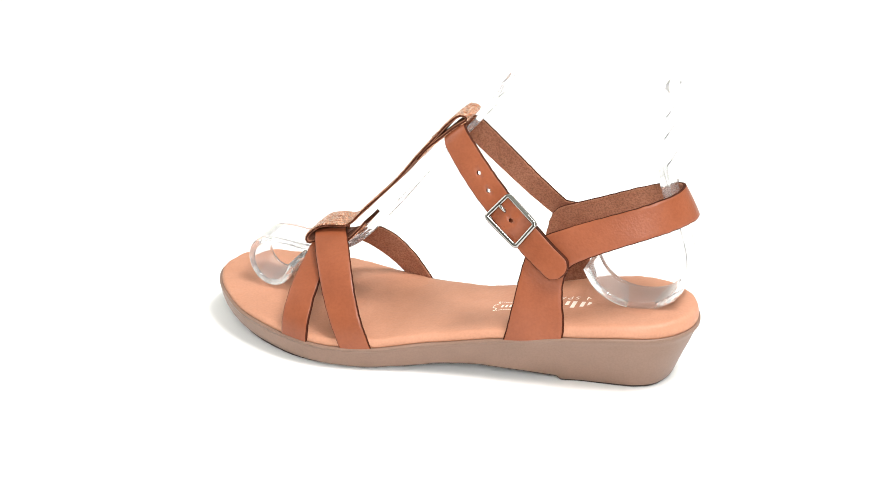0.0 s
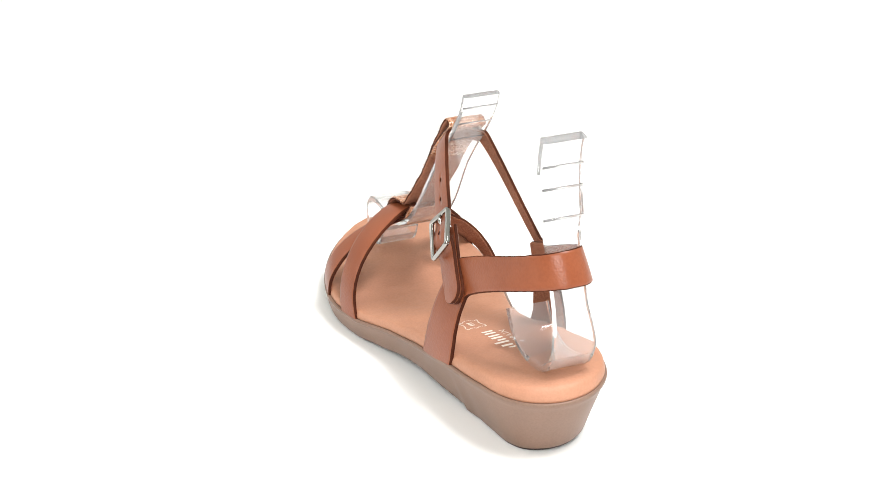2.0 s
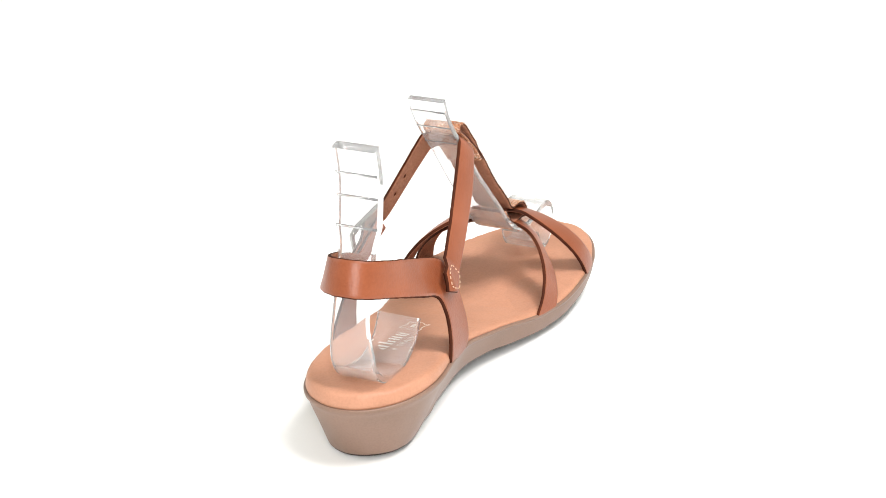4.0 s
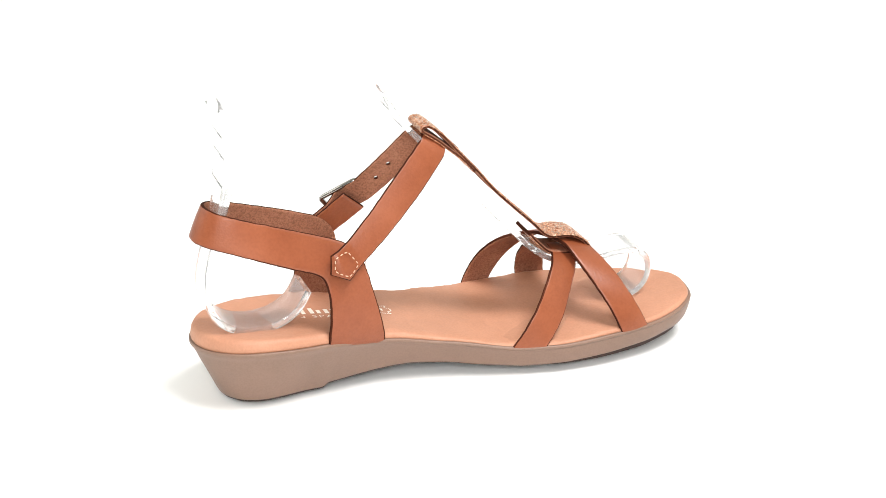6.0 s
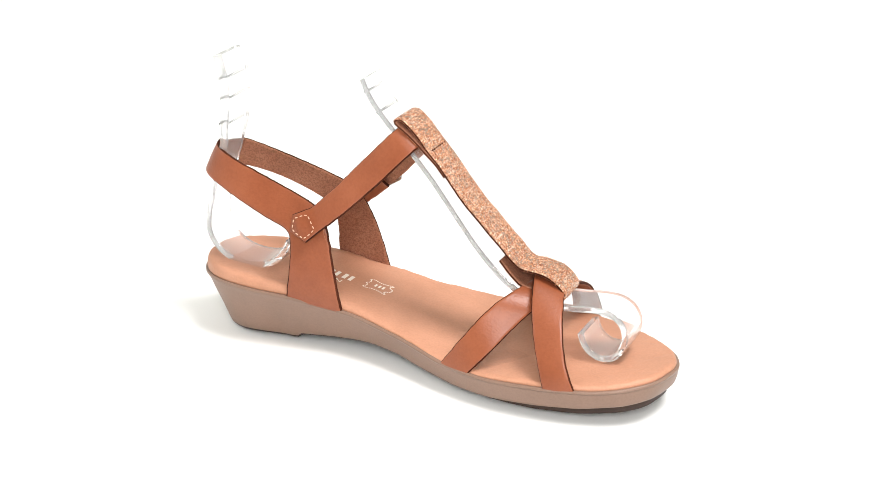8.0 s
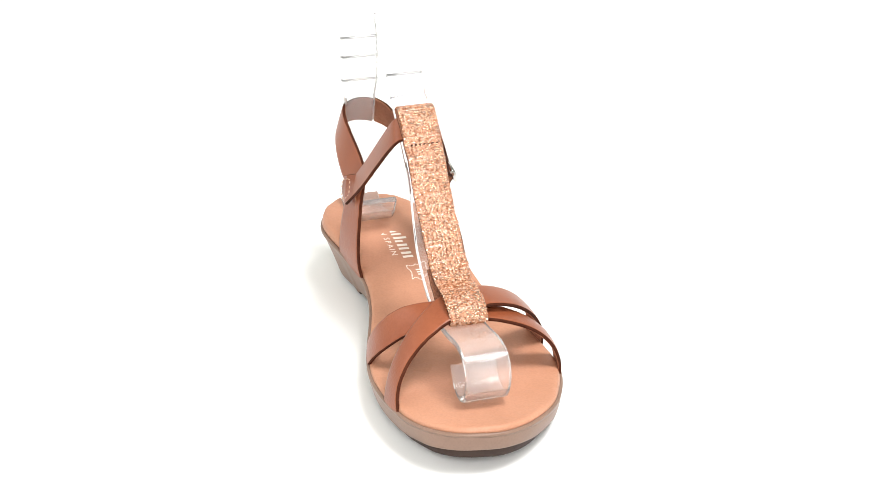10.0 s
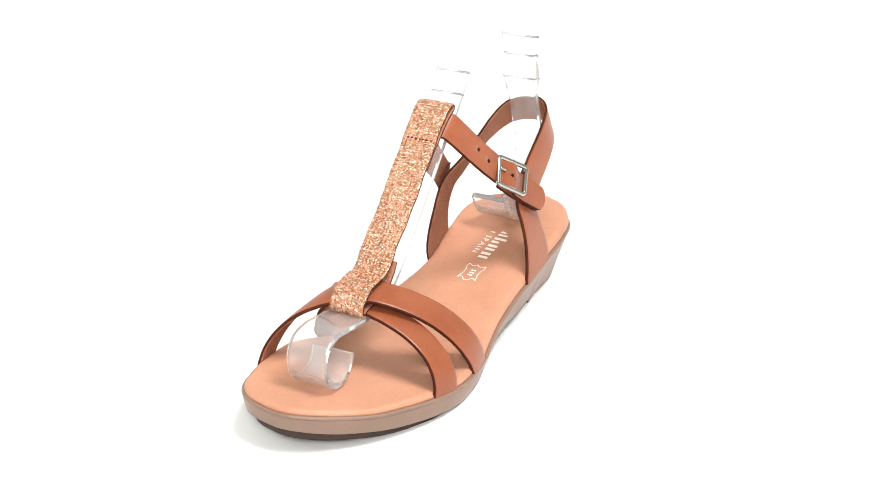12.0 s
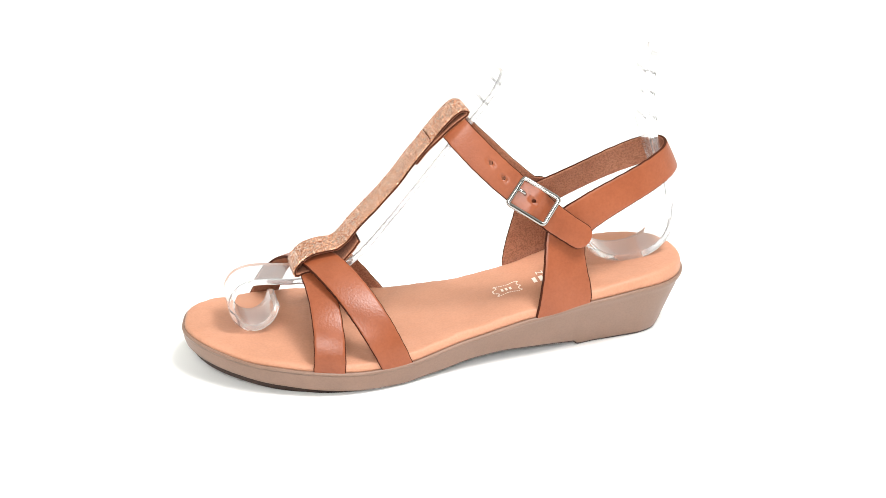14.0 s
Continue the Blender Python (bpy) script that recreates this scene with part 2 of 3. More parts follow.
RIM = [(-147, 33.2), (-128, 33.6), (-110, 33.8), (-80, 31.6), (-46, 26.5), (-10, 20.3), (25, 15), (50, 14.2), (80, 16.0), (110, 17.5), (147, 22.4)]
EDGE_HIGH = [(-147, 8.8), (-128, 7.8), (-110, 7.0), (-60, 5.0), (-10, 3.8), (40, 3.4), (90, 3.4), (147, 3.6)]   # thickness of the footbed's edge
SOLE = [(-147, 0.0), (-77, 0.0), (-75.5, 2.2), (-50, 5.0), (-30, 6.2), (-12, 5.6), (10, 3.0), (30, 1.6), (50, 2.0), (75, 3.6), (100, 5.6), (125, 8.6), (147, 12.5)]
INSET = [(-147, 14.6), (-130, 12.2), (-118, 11.8), (-103, 13.2), (-88, 13.6), (-76, 12.0), (-50, 8.0), (0, 4.5), (60, 3.0), (110, 2.4), (147, 2.2)]
TREAD_LOW = [(-147, 0.0), (-77, 0.0), (-75.5, 2.2), (-50, 5.0), (-30, 6.2), (-12, 5.6), (10, 3.0), (30, 0.7), (50, -0.6), (75, -0.3), (100, 0.8), (125, 3.2), (147, 6.0)]
FLOOR = -1.37
TILT = 0.042                     # the whole sole leans a little to the buckle side
NRING = 260


def rim(x, y):
    return lerp_table(RIM, x)[0] - TILT * (y + 7)


def outline(inset):
    """The plan outline, moved inwards by inset(x) along its normals."""
    pts = [Vector((*p, 0)) for p in OUTLINE]
    n = len(pts)
    dense = []
    for i in range(n):
        p0, p1, p2, p3 = pts[i - 1], pts[i], pts[(i + 1) % n], pts[(i + 2) % n]
        for k in range(10):
            t = k / 10
            dense.append(0.5 * (2 * p1 + (p2 - p0) * t + (2 * p0 - 5 * p1 + 4 * p2 - p3) * t * t + (3 * p1 - p0 - 3 * p2 + p3) * t ** 3))
    ring = even(dense + dense[:1], NRING + 1)[:-1]
    out = []
    for i, p in enumerate(ring):
        t = (ring[(i + 1) % NRING] - ring[i - 1]).normalized()
        out.append(p + Vector((t.y, -t.x, 0)) * inset(p.x))
    return ring, out


def loft(bm, rings, slots):
    for (a, b), slot in zip(zip(rings, rings[1:]), slots):
        for i in range(NRING):
            j = (i + 1) % NRING
            f = bm.faces.new((a[i], a[j], b[j], b[i]))
            f.material_index = slot


def ring_verts(bm, pts):
    return [bm.verts.new(p * K) for p in pts]


def middle(x):
    """The centre line of the plan."""
    return lerp_table([(-147, -9), (-80, -6), (-20, -3), (40, -5), (100, -10.5), (147, -12)], x)[0]


def shrink(p, s):
    x = p.x * s + 0.5 * (1 - s)
    return Vector((x, middle(x) + (p.y - middle(p.x)) * s, 0))


def build_outsole():
    bm = bmesh.new()
    seam, _ = outline(lambda x: 0)
    rings = []

    def level(f, extra, dz=0.0):
        _, pts = outline(lambda x: lerp_table(INSET, x)[0] * f - extra * (lerp_table([(-147, 0.25), (-120, 0.4), (-90, 1.0), (147, 1.0)], x)[0] if f < 0.2 and extra > 0 else 1.0) - 3.6 * f * (1 - f) * min(max((x + 10) / 60, 0), 1))
        out = []
        for s, p in zip(seam, pts):
            top, low = rim(s.x, s.y), lerp_table(SOLE, s.x)[0] - TILT * (s.y + 7)
            out.append(Vector((p.x, p.y, max(FLOOR, top + (low - top) * (1 if f > 0.98 else f) + dz))))
        return out

    inner = [Vector((shrink(p, 0.93).x, shrink(p, 0.93).y, p.z - 1.5)) for p in level(0.0, 0.0)]
    rings.append(ring_verts(bm, inner))
    rings.append(ring_verts(bm, level(0.0, -2.4, 0.25)))
    rings.append(ring_verts(bm, level(0.0, 0.0, 0.5)))
    rings.append(ring_verts(bm, level(0.0, 0.6, 0.15)))
    rings.append(ring_verts(bm, level(0.0, 0.8, -0.6)))
    rings.append(ring_verts(bm, level(0.0, 0.6, -1.4)))
    for f in (0.1, 0.17, 0.3, 0.45, 0.6, 0.75, 0.88):
        rings.append(ring_verts(bm, level(f, 0.6 - 1.6 * f * (1 - f))))
    rings.append(ring_verts(bm, level(0.955, 0.3)))
    rings.append(ring_verts(bm, level(1.0, -0.4)))
    base = level(1.0, -3.0)
    rings.append(ring_verts(bm, base))
    # lowest wall ring is near-black as well: contact shade painted along the ground
    slots = [0] * (len(rings) - 3) + [1, 1]
    for s in (0.75, 0.5, 0.25, 0.04):
        rings.append(ring_verts(bm, [Vector((*shrink(p, s).xy, max(FLOOR, lerp_table(SOLE, shrink(p, s).x)[0] - TILT * (shrink(p, s).y + 7)) + 0.4)) for p in base]))
        slots.append(1)
    loft(bm, rings, slots)
    bm.faces.new(rings[0])
    bm.faces.new(rings[-1]).material_index = 1
    bmesh.ops.recalc_face_normals(bm, faces=bm.faces)
    return bm


def build_tread():
    """The dark walking sole under the forefoot, set back from the taupe lip. Shade under the toe is painted into its
    colour.
    """
    bm = bmesh.new()
    rings = []
    seam, _ = outline(lambda x: 0)
    for back, depth in ((2.2, -0.3), (2.6, 0.35), (3.2, 0.8), (4.2, 1.0)):
        _, pts = outline(lambda x: lerp_table(INSET, x)[0] + back)
        out = []
        for s, p in zip(seam, pts):
            lean = -TILT * (s.y + 7)
            hi = lerp_table(SOLE, s.x)[0] + lean + 0.3
            low = lerp_table(TREAD_LOW, s.x)[0] + lean + (0.3 if s.x < 12 else 0.0)
            out.append(Vector((p.x, p.y, max(FLOOR, hi + (low - hi) * depth))))
        rings.append(ring_verts(bm, out))
    for k in (0.8, 0.6, 0.4, 0.2, 0.04):
        rings.append(ring_verts(bm, [Vector((*shrink(p, k).xy, max(FLOOR, lerp_table(TREAD_LOW, shrink(p, k).x)[0] - TILT * (shrink(p, k).y + 7) + (0.5 if shrink(p, k).x < 12 else 0.0)))) for p in out]))
    loft(bm, rings, [0] * (len(rings) - 1))
    bm.faces.new(rings[0])
    bm.faces.new(rings[-1])
    bmesh.ops.recalc_face_normals(bm, faces=bm.faces)
    return bm


part("outsole", build_outsole(), [RUBBER, SHADED_TREAD], sandal, "taupe rubber wedge outsole with a stepped heel")
part("tread", build_tread(), SHADED_TREAD, sandal, "rubber walking sole set back under the forefoot, shade put into its dark colour")


def top_height(x, y, s):
    """Height of the footbed's upper face; s: 1 at the edge, 0 on the centre line."""
    cup = 2.2 * (1 - s * s) * max(0.0, min(1.0, (-60 - x) / 60))
    arch = 0.4 * math.exp(-((x + 35) / 30) ** 2) * max(0.0, (-y - 10) / 30)
    dents = 0.35 * noise.noise(Vector((x / 30, y / 22, 3.1))) + 0.12 * noise.noise(Vector((x / 9, y / 8, 7.7)))
    toe = 1.3 * math.exp(-(((x - 105) / 16) ** 2 + ((y + 12) / 14) ** 2)) + 1.2 * math.exp(-(((x + 116) / 15) ** 2 + ((y + 14) / 14) ** 2))
    level = 0.045 * (y + 7) * math.exp(-((x - 5) / 60) ** 2)
    return rim(x, y) + lerp_table(EDGE_HIGH, x)[0] + level + 1.6 * (1 - s * s) * max(0.0, min(1.0, (x - 30) / 50)) - cup + arch + (dents - toe) * (1 - s ** 4)


def build_footbed():
    bm = bmesh.new()
    rings, slots = [], []
    for inset, lift in ((2.8, -0.6), (1.6, 0.1), (1.0, 0.5), (0.8, 1.2), (1.0, 2.6), (1.5, 4.0), (2.0, 4.8), (2.8, 5.35), (4.0, 5.6)):
        seam, pts = outline(lambda x: inset)
        out = []
        for p in pts:
            hi = lerp_table(EDGE_HIGH, p.x)[0]
            crease = 0.46 * noise.noise(Vector((p.x / 4.5, p.y / 4.5, lift * 0.8))) + 0.3 * noise.noise(Vector((p.x / 17, p.y / 17, 4.0))) if lift > 1 else 0.0
            level = 0.045 * (p.y + 7) * math.exp(-((p.x - 5) / 60) ** 2) * min(max(lift / 5.0, 0), 1)
            out.append(Vector((p.x, p.y, rim(p.x, p.y) + lift * hi / 5.7 + level + crease)))
        rings.append(ring_verts(bm, out))
    _, edge = outline(lambda x: 5.5)
    for s in (1.0, 0.95, 0.88, 0.8, 0.7, 0.6, 0.5, 0.4, 0.3, 0.2, 0.1, 0.03):
        row = []
        for p in edge:
            q = shrink(p, s)
            row.append(Vector((q.x, q.y, top_height(q.x, q.y, s))))
        rings.append(ring_verts(bm, row))
    loft(bm, rings, [0] * (len(rings) - 1))
    bm.faces.new(rings[0])
    bm.faces.new(rings[-1])
    bmesh.ops.recalc_face_normals(bm, faces=bm.faces)
    return bm


footbed = part("footbed", build_footbed(), FOOTBED, sandal, "padded peach-tan leather footbed with silver print")

# ---- front straps: two that cross under the glitter strap ----
STRAP = [TAN, EDGE, SUEDE]


def joined(left, right, n=64, mid=()):
    pts = bezier(left, 20) + [Vector(p) for p in mid] + bezier(right, 20)[::-1]
    return even(soften(even(pts, 80), 5), n)


SEAM_LINE = outline(lambda x: 0)[0]


def seated(pts, reach=30.0):
    """Brings both ends of a strap's edge onto the seam, easing off along the strap."""
    pts = [p.copy() for p in pts]
    for order in (range(len(pts)), range(len(pts) - 1, -1, -1)):
        order = list(order)
        end = pts[order[0]].copy()
        side = 1 if end.y > middle(end.x) else -1
        foot = min((q for q in SEAM_LINE if (q.y - middle(q.x)) * side > 0), key=lambda q: abs(q.x - end.x))
        goal = Vector((end.x, foot.y + side * 0.35, rim(end.x, foot.y) + 0.3))
        run, last = 0.0, end
        for i in order:
            run += (pts[i] - last).length
            last = pts[i].copy()
            if run > reach:
                break
            pts[i] += (goal - end) * (1 - run / reach) ** 2
    return pts


def rooted(pts, drop=1.2):
    """Carries both ends of an edge down into the seam."""
    pts = seated(pts)
    a = pts[0] + Vector((0, 0, -drop))
    b = pts[-1] + Vector((0, 0, -drop))
    return [a] + pts + [b]


over_rear = joined([(26, 43.5, 13), (35, 45, 37), (43, 26, 55), (58, -2, 63)], [(86, -60.6, 17), (80, -53, 38), (70, -40, 52), (66, -22, 63)])
over_front = joined([(44, 46, 11), (53, 45, 35), (65, 28, 54), (77, 1, 60)], [(103, -58.2, 16.3), (95, -55, 38), (89, -40, 52), (82, -16, 58)])
part("front_strap", ribbon(rooted(over_rear), rooted(over_front), crown=0.5), STRAP, sandal)
under_rear = joined([(64, 47.2, 11), (63, 48, 25), (62, 37, 40), (63, 18, 51)], [(23.5, -53.2, 15), (41, -50, 44), (55, -44, 59), (60, -20, 60)], mid=[(62, 6, 57), (61, -8, 60)])
under_front = joined([(81, 44.5, 12), (80, 44, 33), (77, 28, 48), (80, 1, 56)], [(42, -57.6, 13), (51, -53, 28), (60, -45, 38), (70, -33, 50)], mid=[(78, -12, 57), (75, -22, 55)])
part("front_strap", ribbon(rooted(under_rear), rooted(under_front), crown=0.4, sink=lambda u: 2.6 * math.exp(-((u - 0.52) / 0.26) ** 4)), STRAP, sandal)

# ---- heel strap: rises at both sides and runs round the heel, one cut of leather ----


def heel_edge(up_l, band_l, band_r, up_r, corner_l=(), corner_r=(), n=44):
    left = even([p for p in bezier(up_l, 16)] + [Vector(p) for p in corner_l] + bezier(band_l, 5, 0.0, 0.12), 40)
    right = even([p for p in bezier(up_r, 16)] + [Vector(p) for p in corner_r] + bezier(band_r, 5, 0.0, 0.12), 40)
    back = even(soften(even(bezier(band_l, 30, 0.12, 0.98) + bezier(band_r, 30, 0.12, 0.98)[::-1], 90), 4), 90)
    return soften(left + back[1:-1] + right[::-1], 4)


heel_low = heel_edge([(-80, 29.8, 30), (-82, 28.5, 38), (-77, 25, 51), (-78, 21, 62)],
                     [(-81, 20, 69), (-99, 16.8, 79.5), (-117.5, 16, 86.6), (-132.8, 9.5, 89.7), (-143.1, -2, 93.3), (-143.2, -11, 93.7)],
                     [(-82, -33, 72), (-103, -35, 80), (-122, -31, 89), (-137.3, -26.6, 92), (-142.8, -23, 93.2), (-143, -11, 93.7)],
                     [(-78, -42.2, 31), (-75, -40, 52), (-74.5, -37, 63), (-78, -34, 70)])
heel_top = heel_edge([(-47, 31.7, 24.5), (-51, 30, 40), (-53, 28, 55), (-55, 20.5, 69)],
                     [(-63, 17.6, 82.5), (-80, 14.5, 92), (-105, 9.5, 98.5), (-125, 8.7, 106.5), (-135.2, 3.5, 110), (-135.2, -11, 110.3)],
                     [(-64.3, -26, 85.5), (-87.5, -23, 94), (-108.4, -27, 102.4), (-124.8, -28.4, 108.1), (-134.5, -21.9, 110.1), (-135, -11, 110.5)],
                     [(-45, -37.2, 26), (-45, -39, 34), (-48, -36, 48), (-54, -32, 73)],
                     corner_l=[(-58, 18.5, 77)], corner_r=[(-58, -29, 81)])
part("heel_strap", ribbon(rooted(heel_low), rooted(heel_top), crown=0.3), STRAP, sandal, "tan leather strap rising at the sides and round the heel")

# ---- ankle strap: from the sewn tab through the glitter loop to the buckle ----
ankle_up = bezier([(-64, -31.5, 86), (-46, -28, 102), (-31, -24, 121), (-13, -19.5, 138)], 30) + bezier([(-12.3, 1, 139), (-30, 10, 117), (-52, 16, 95), (-79, 23.5, 75)], 40)
ankle_low = bezier([(-56.5, -36, 75), (-32, -31.5, 94), (-14, -29, 115), (-1, -20.5, 128.5)], 30) + bezier([(-0.5, 0.5, 128.3), (-17, 13, 106), (-41, 19, 83), (-69, 26.5, 64)], 40)
ankle_up, ankle_low = even(soften(ankle_up, 5), 86), even(soften(ankle_low, 5), 86)
tab_up = [Vector(p) for p in ((-73.5, -36, 82), (-69, -35, 84.2))]
tab_low = [Vector(p) for p in ((-74.5, -38, 72), (-64.5, -38.6, 67.5))]
end_mid, end_half = (ankle_up[-1] + ankle_low[-1]) / 2, (ankle_up[-1] - ankle_low[-1]) / 2
end_run = Vector((-0.78, 0.22, -0.58)) * 6.0
TIP = [radians(a) for a in (14, 28, 42, 56, 68, 78)]
tip_up = [end_mid + end_run * math.sin(a) + end_half * math.cos(a) for a in TIP]
tip_low = [end_mid + end_run * math.sin(a) - end_half * math.cos(a) for a in TIP]


def bulged(pts, about):
    """The strap bows outwards where it is drawn through the buckle."""
    out = Vector((-0.29, 0.83, 0.20)).normalized()
    return [p + out * 3.4 * math.exp(-((p - about).length / 6.5) ** 2) for p in pts]


ankle = part("ankle_strap", ribbon(tab_up + bulged(ankle_up, Vector((-52.5, 16.3, 96))) + tip_up, tab_low + bulged(ankle_low, Vector((-43, 20, 84))) + tip_low, crown=0.35, across=16, flip=True,
                           holes=((-26.3, 9, 111.8), (-33.7, 12.5, 103.2), (-47.5, 18.5, 91))), STRAP, sandal, "tan leather ankle strap with punched holes and a sewn tab")
# doubled end behind the buckle
fold = min(range(50, 84), key=lambda k: ((ankle_up[k] + ankle_low[k]) / 2 - Vector((-45, 17, 91.5))).length)
under_up = [p.copy() for p in ankle_up[fold:]] + tip_up
under_low = [p.copy() for p in ankle_low[fold:]] + tip_low
part("buckle_tab", ribbon(under_up, under_low, flip=True, sink=lambda u: 2.3), [TAN, EDGE, TAN], sandal)

# ---- glitter instep strap, folded over at both ends ----
PROFILE = [(12.3, 111), (6, 118.3), (-1.5, 125), (-9, 131.5), (-16, 136.5), (-17.6, 139), (-15.8, 140.9), (-11.3, 140.8), (-4.5, 135.2), (3.4, 126.2), (14, 114), (25, 100.3), (36.5, 88.4), (47.5, 77.6), (54, 70.6),
           (59, 67.2), (66, 66.8), (74, 65), (80, 61), (83.5, 56), (82, 52.2), (76, 53.5), (66, 54.5), (57, 56.5), (50, 63), (45, 69)]
inst = spline([(x, 0, z) for x, z in PROFILE], 110)
inst_r, inst_l = [], []
for p in inst:
    half = 10.3 + 0.35 * noise.noise(Vector((p.x / 9, p.z / 9, 1.0)))
    mid_y = lerp_table([(-20, -9.3), (40, -11.0), (85, -10.0)], p.x)[0]
    wob = 0.5 * noise.noise(Vector((p.x / 14, p.z / 14, 5.0)))
    inst_r.append(Vector((p.x, mid_y - half + wob, p.z)))
    inst_l.append(Vector((p.x, mid_y + half + wob, p.z)))
instep = part("instep_strap", ribbon(inst_r, inst_l, thick=2.0, flip=False, crown=0.2, burnish=False), [GLITTER, EDGE, SUEDE], sandal, "woven copper glitter strap folded over at both ends")

# frayed yarn ends along both edges of the weave
bm = bmesh.new()
for k in range(260):
    i = random.randint(22, 84)
    side = random.choice((-1, 1))
    a = (inst_r if side < 0 else inst_l)[i] + Vector((random.uniform(-0.6, 0.6), 0, random.uniform(-1.4, 0.2)))
    b = a + Vector((random.uniform(-0.7, 0.7), side * random.uniform(0.25, 1.0), random.uniform(-0.7, 0.7)))
    w = Vector((random.uniform(-1, 1), 0, random.uniform(-1, 1))).normalized() * 0.2
    u = (b - a).cross(w).normalized() * 0.2
    base = [bm.verts.new((a + q) * K) for q in (w, u - w * 0.5, -u - w * 0.5)]
    tip = bm.verts.new(b * K)
    for q in range(3):
        bm.faces.new((base[q], base[(q + 1) % 3], tip))
    bm.faces.new(base[::-1])
tagged(part("frayed_yarn", bm, YARN, instep), kind="stuff")

# ---- buckle ----
nrm = Vector((-0.29, 0.83, 0.20)).normalized()
corner = [Vector(p) + nrm * 1.2 for p in ((-44, 12.5, 103), (-62, 21, 91.5), (-52, 24.5, 78.5), (-33, 17.6, 91))]
heart = sum(corner, Vector()) / 4
corner = [heart + (c - heart) * 0.99 for c in corner]
loop = []
for i in range(4):
    a, c, b = corner[i - 1], corner[i], corner[(i + 1) % 4]
    for k in range(6):
        t = k / 5
        p, q = c.lerp(a, 0.1), c.lerp(b, 0.1)
        loop.append(p * (1 - t) ** 2 + c * 2 * t * (1 - t) + q * t * t)


def flat_loop(pts, mid, up, wide, high):
    """A closed flat bar with bevelled edges through pts, lying square to up."""
    bm = bmesh.new()
    n, rings = len(pts), []
    for i, p in enumerate(pts):
        t = (pts[(i + 1) % n] - pts[i - 1]).normalized()
        side = t.cross(up).normalized()
        if side.dot(p - mid) < 0:
            side = -side
        rings.append([bm.verts.new((p + side * wide * a + up * high * b) * K) for a, b in ((1, -0.5), (1, 0.4), (0.6, 1), (-0.6, 1), (-1, 0.4), (-1, -0.5), (-0.6, -1), (0.6, -1))])
    for i in range(n):
        a, b = rings[i], rings[(i + 1) % n]
        for k in range(8):
            bm.faces.new((a[k], a[(k + 1) % 8], b[(k + 1) % 8], b[k]))
    bmesh.ops.recalc_face_normals(bm, faces=bm.faces)
    return bm


face = (corner[1] - corner[0]).cross(corner[3] - corner[0]).normalized()
face = face if face.dot(nrm) > 0 else -face
buckle = part("buckle", flat_loop(loop, heart, face, 1.28, 1.2), STEEL, sandal, "polished nickel rectangular buckle")
bar = corner[0].lerp(corner[3], 0.42)
part("prong", tube([bar - nrm * 1.5, bar + nrm * 1.2 + Vector((-1, 0.6, -0.8)), bar + Vector((-3.0, 1.5, -2.2)) + nrm * 0.9, bar + Vector((-5.2, 2.5, -3.8)) - nrm * 1.4], 0.95, closed=False), STEEL, buckle)

# ---- stitching ----


def stitch_mesh(name, length, r, material=THREAD):
    bm = bmesh.new()
    rings = []
    for t, f in ((-0.5, 0.35), (-0.3, 1.0), (0.3, 1.0), (0.5, 0.35)):
        rings.append([bm.verts.new(Vector((t * length, math.cos(k * math.tau / 5) * r * f, math.sin(k * math.tau / 5) * r * f)) * K) for k in range(5)])
    for a, b in zip(rings, rings[1:]):
        for k in range(5):
            bm.faces.new((a[k], a[(k + 1) % 5], b[(k + 1) % 5], b[k]))
    bm.faces.new(rings[0])
    bm.faces.new(rings[-1])
    bmesh.ops.recalc_face_normals(bm, faces=bm.faces)
    mesh = bpy.data.meshes.new(name)
    bm.to_mesh(mesh)
    bm.free()
    mesh.materials.append(material)
    return mesh


STITCH = stitch_mesh("stitch", 1.7, 0.3)


SUNK_STITCH = stitch_mesh("sunk_stitch", 1.3, 0.42, EDGE)


def sew(pts, parent, closed=True, step=2.9, mesh=STITCH):
    pts = [Vector(p) for p in pts]
    if closed:
        pts = pts + pts[:1]
    total = sum((b - a).length for a, b in zip(pts, pts[1:]))
    n = max(2, round(total / step))
    line = even(pts, n + 1)
    for a, b in zip(line, line[1:]):
        ob = new("stitch", mesh)
        ob.parent = parent
        ob.matrix_basis = Matrix.Translation((a + b) / 2 * K) @ (b - a).to_track_quat("X", "Z").to_matrix().to_4x4()


TAB = [(-72, -37.3, 80.3), (-64.8, -34.9, 83.2), (-59.2, -37.2, 75.8), (-64.6, -39.6, 70), (-72.6, -39, 73.8)]
sew(TAB, ankle)
sew([(4.6, -17.8, 125.1), (4.6, -1.3, 125.1)], instep, closed=False, step=2.5, mesh=SUNK_STITCH)

part("loose_thread", tube([Vector(q) for q in ((-56.5, -33.8, 79), (-54.6, -34.6, 76), (-54.9, -34.2, 72.5), (-53.6, -34.8, 69.5))], 0.13, closed=False, sides=5), YARN, ankle)

# ---- silver print on the footbed ----


def print_bar(x0, x1, y0, y1):
    bm = bmesh.new()
    n = max(2, int((x1 - x0) / 3) + 2)
    top = [[], []]
    for i in range(n):
        x = x0 + (x1 - x0) * i / (n - 1)
        for side, y in ((0, y0), (1, y1)):
            top[side].append(bm.verts.new(V(x, y, top_height(x, y, 0.25) + 0.28)))
    for i in range(n - 1):
        bm.faces.new((top[0][i], top[0][i + 1], top[1][i + 1], top[1][i]))
    return bm


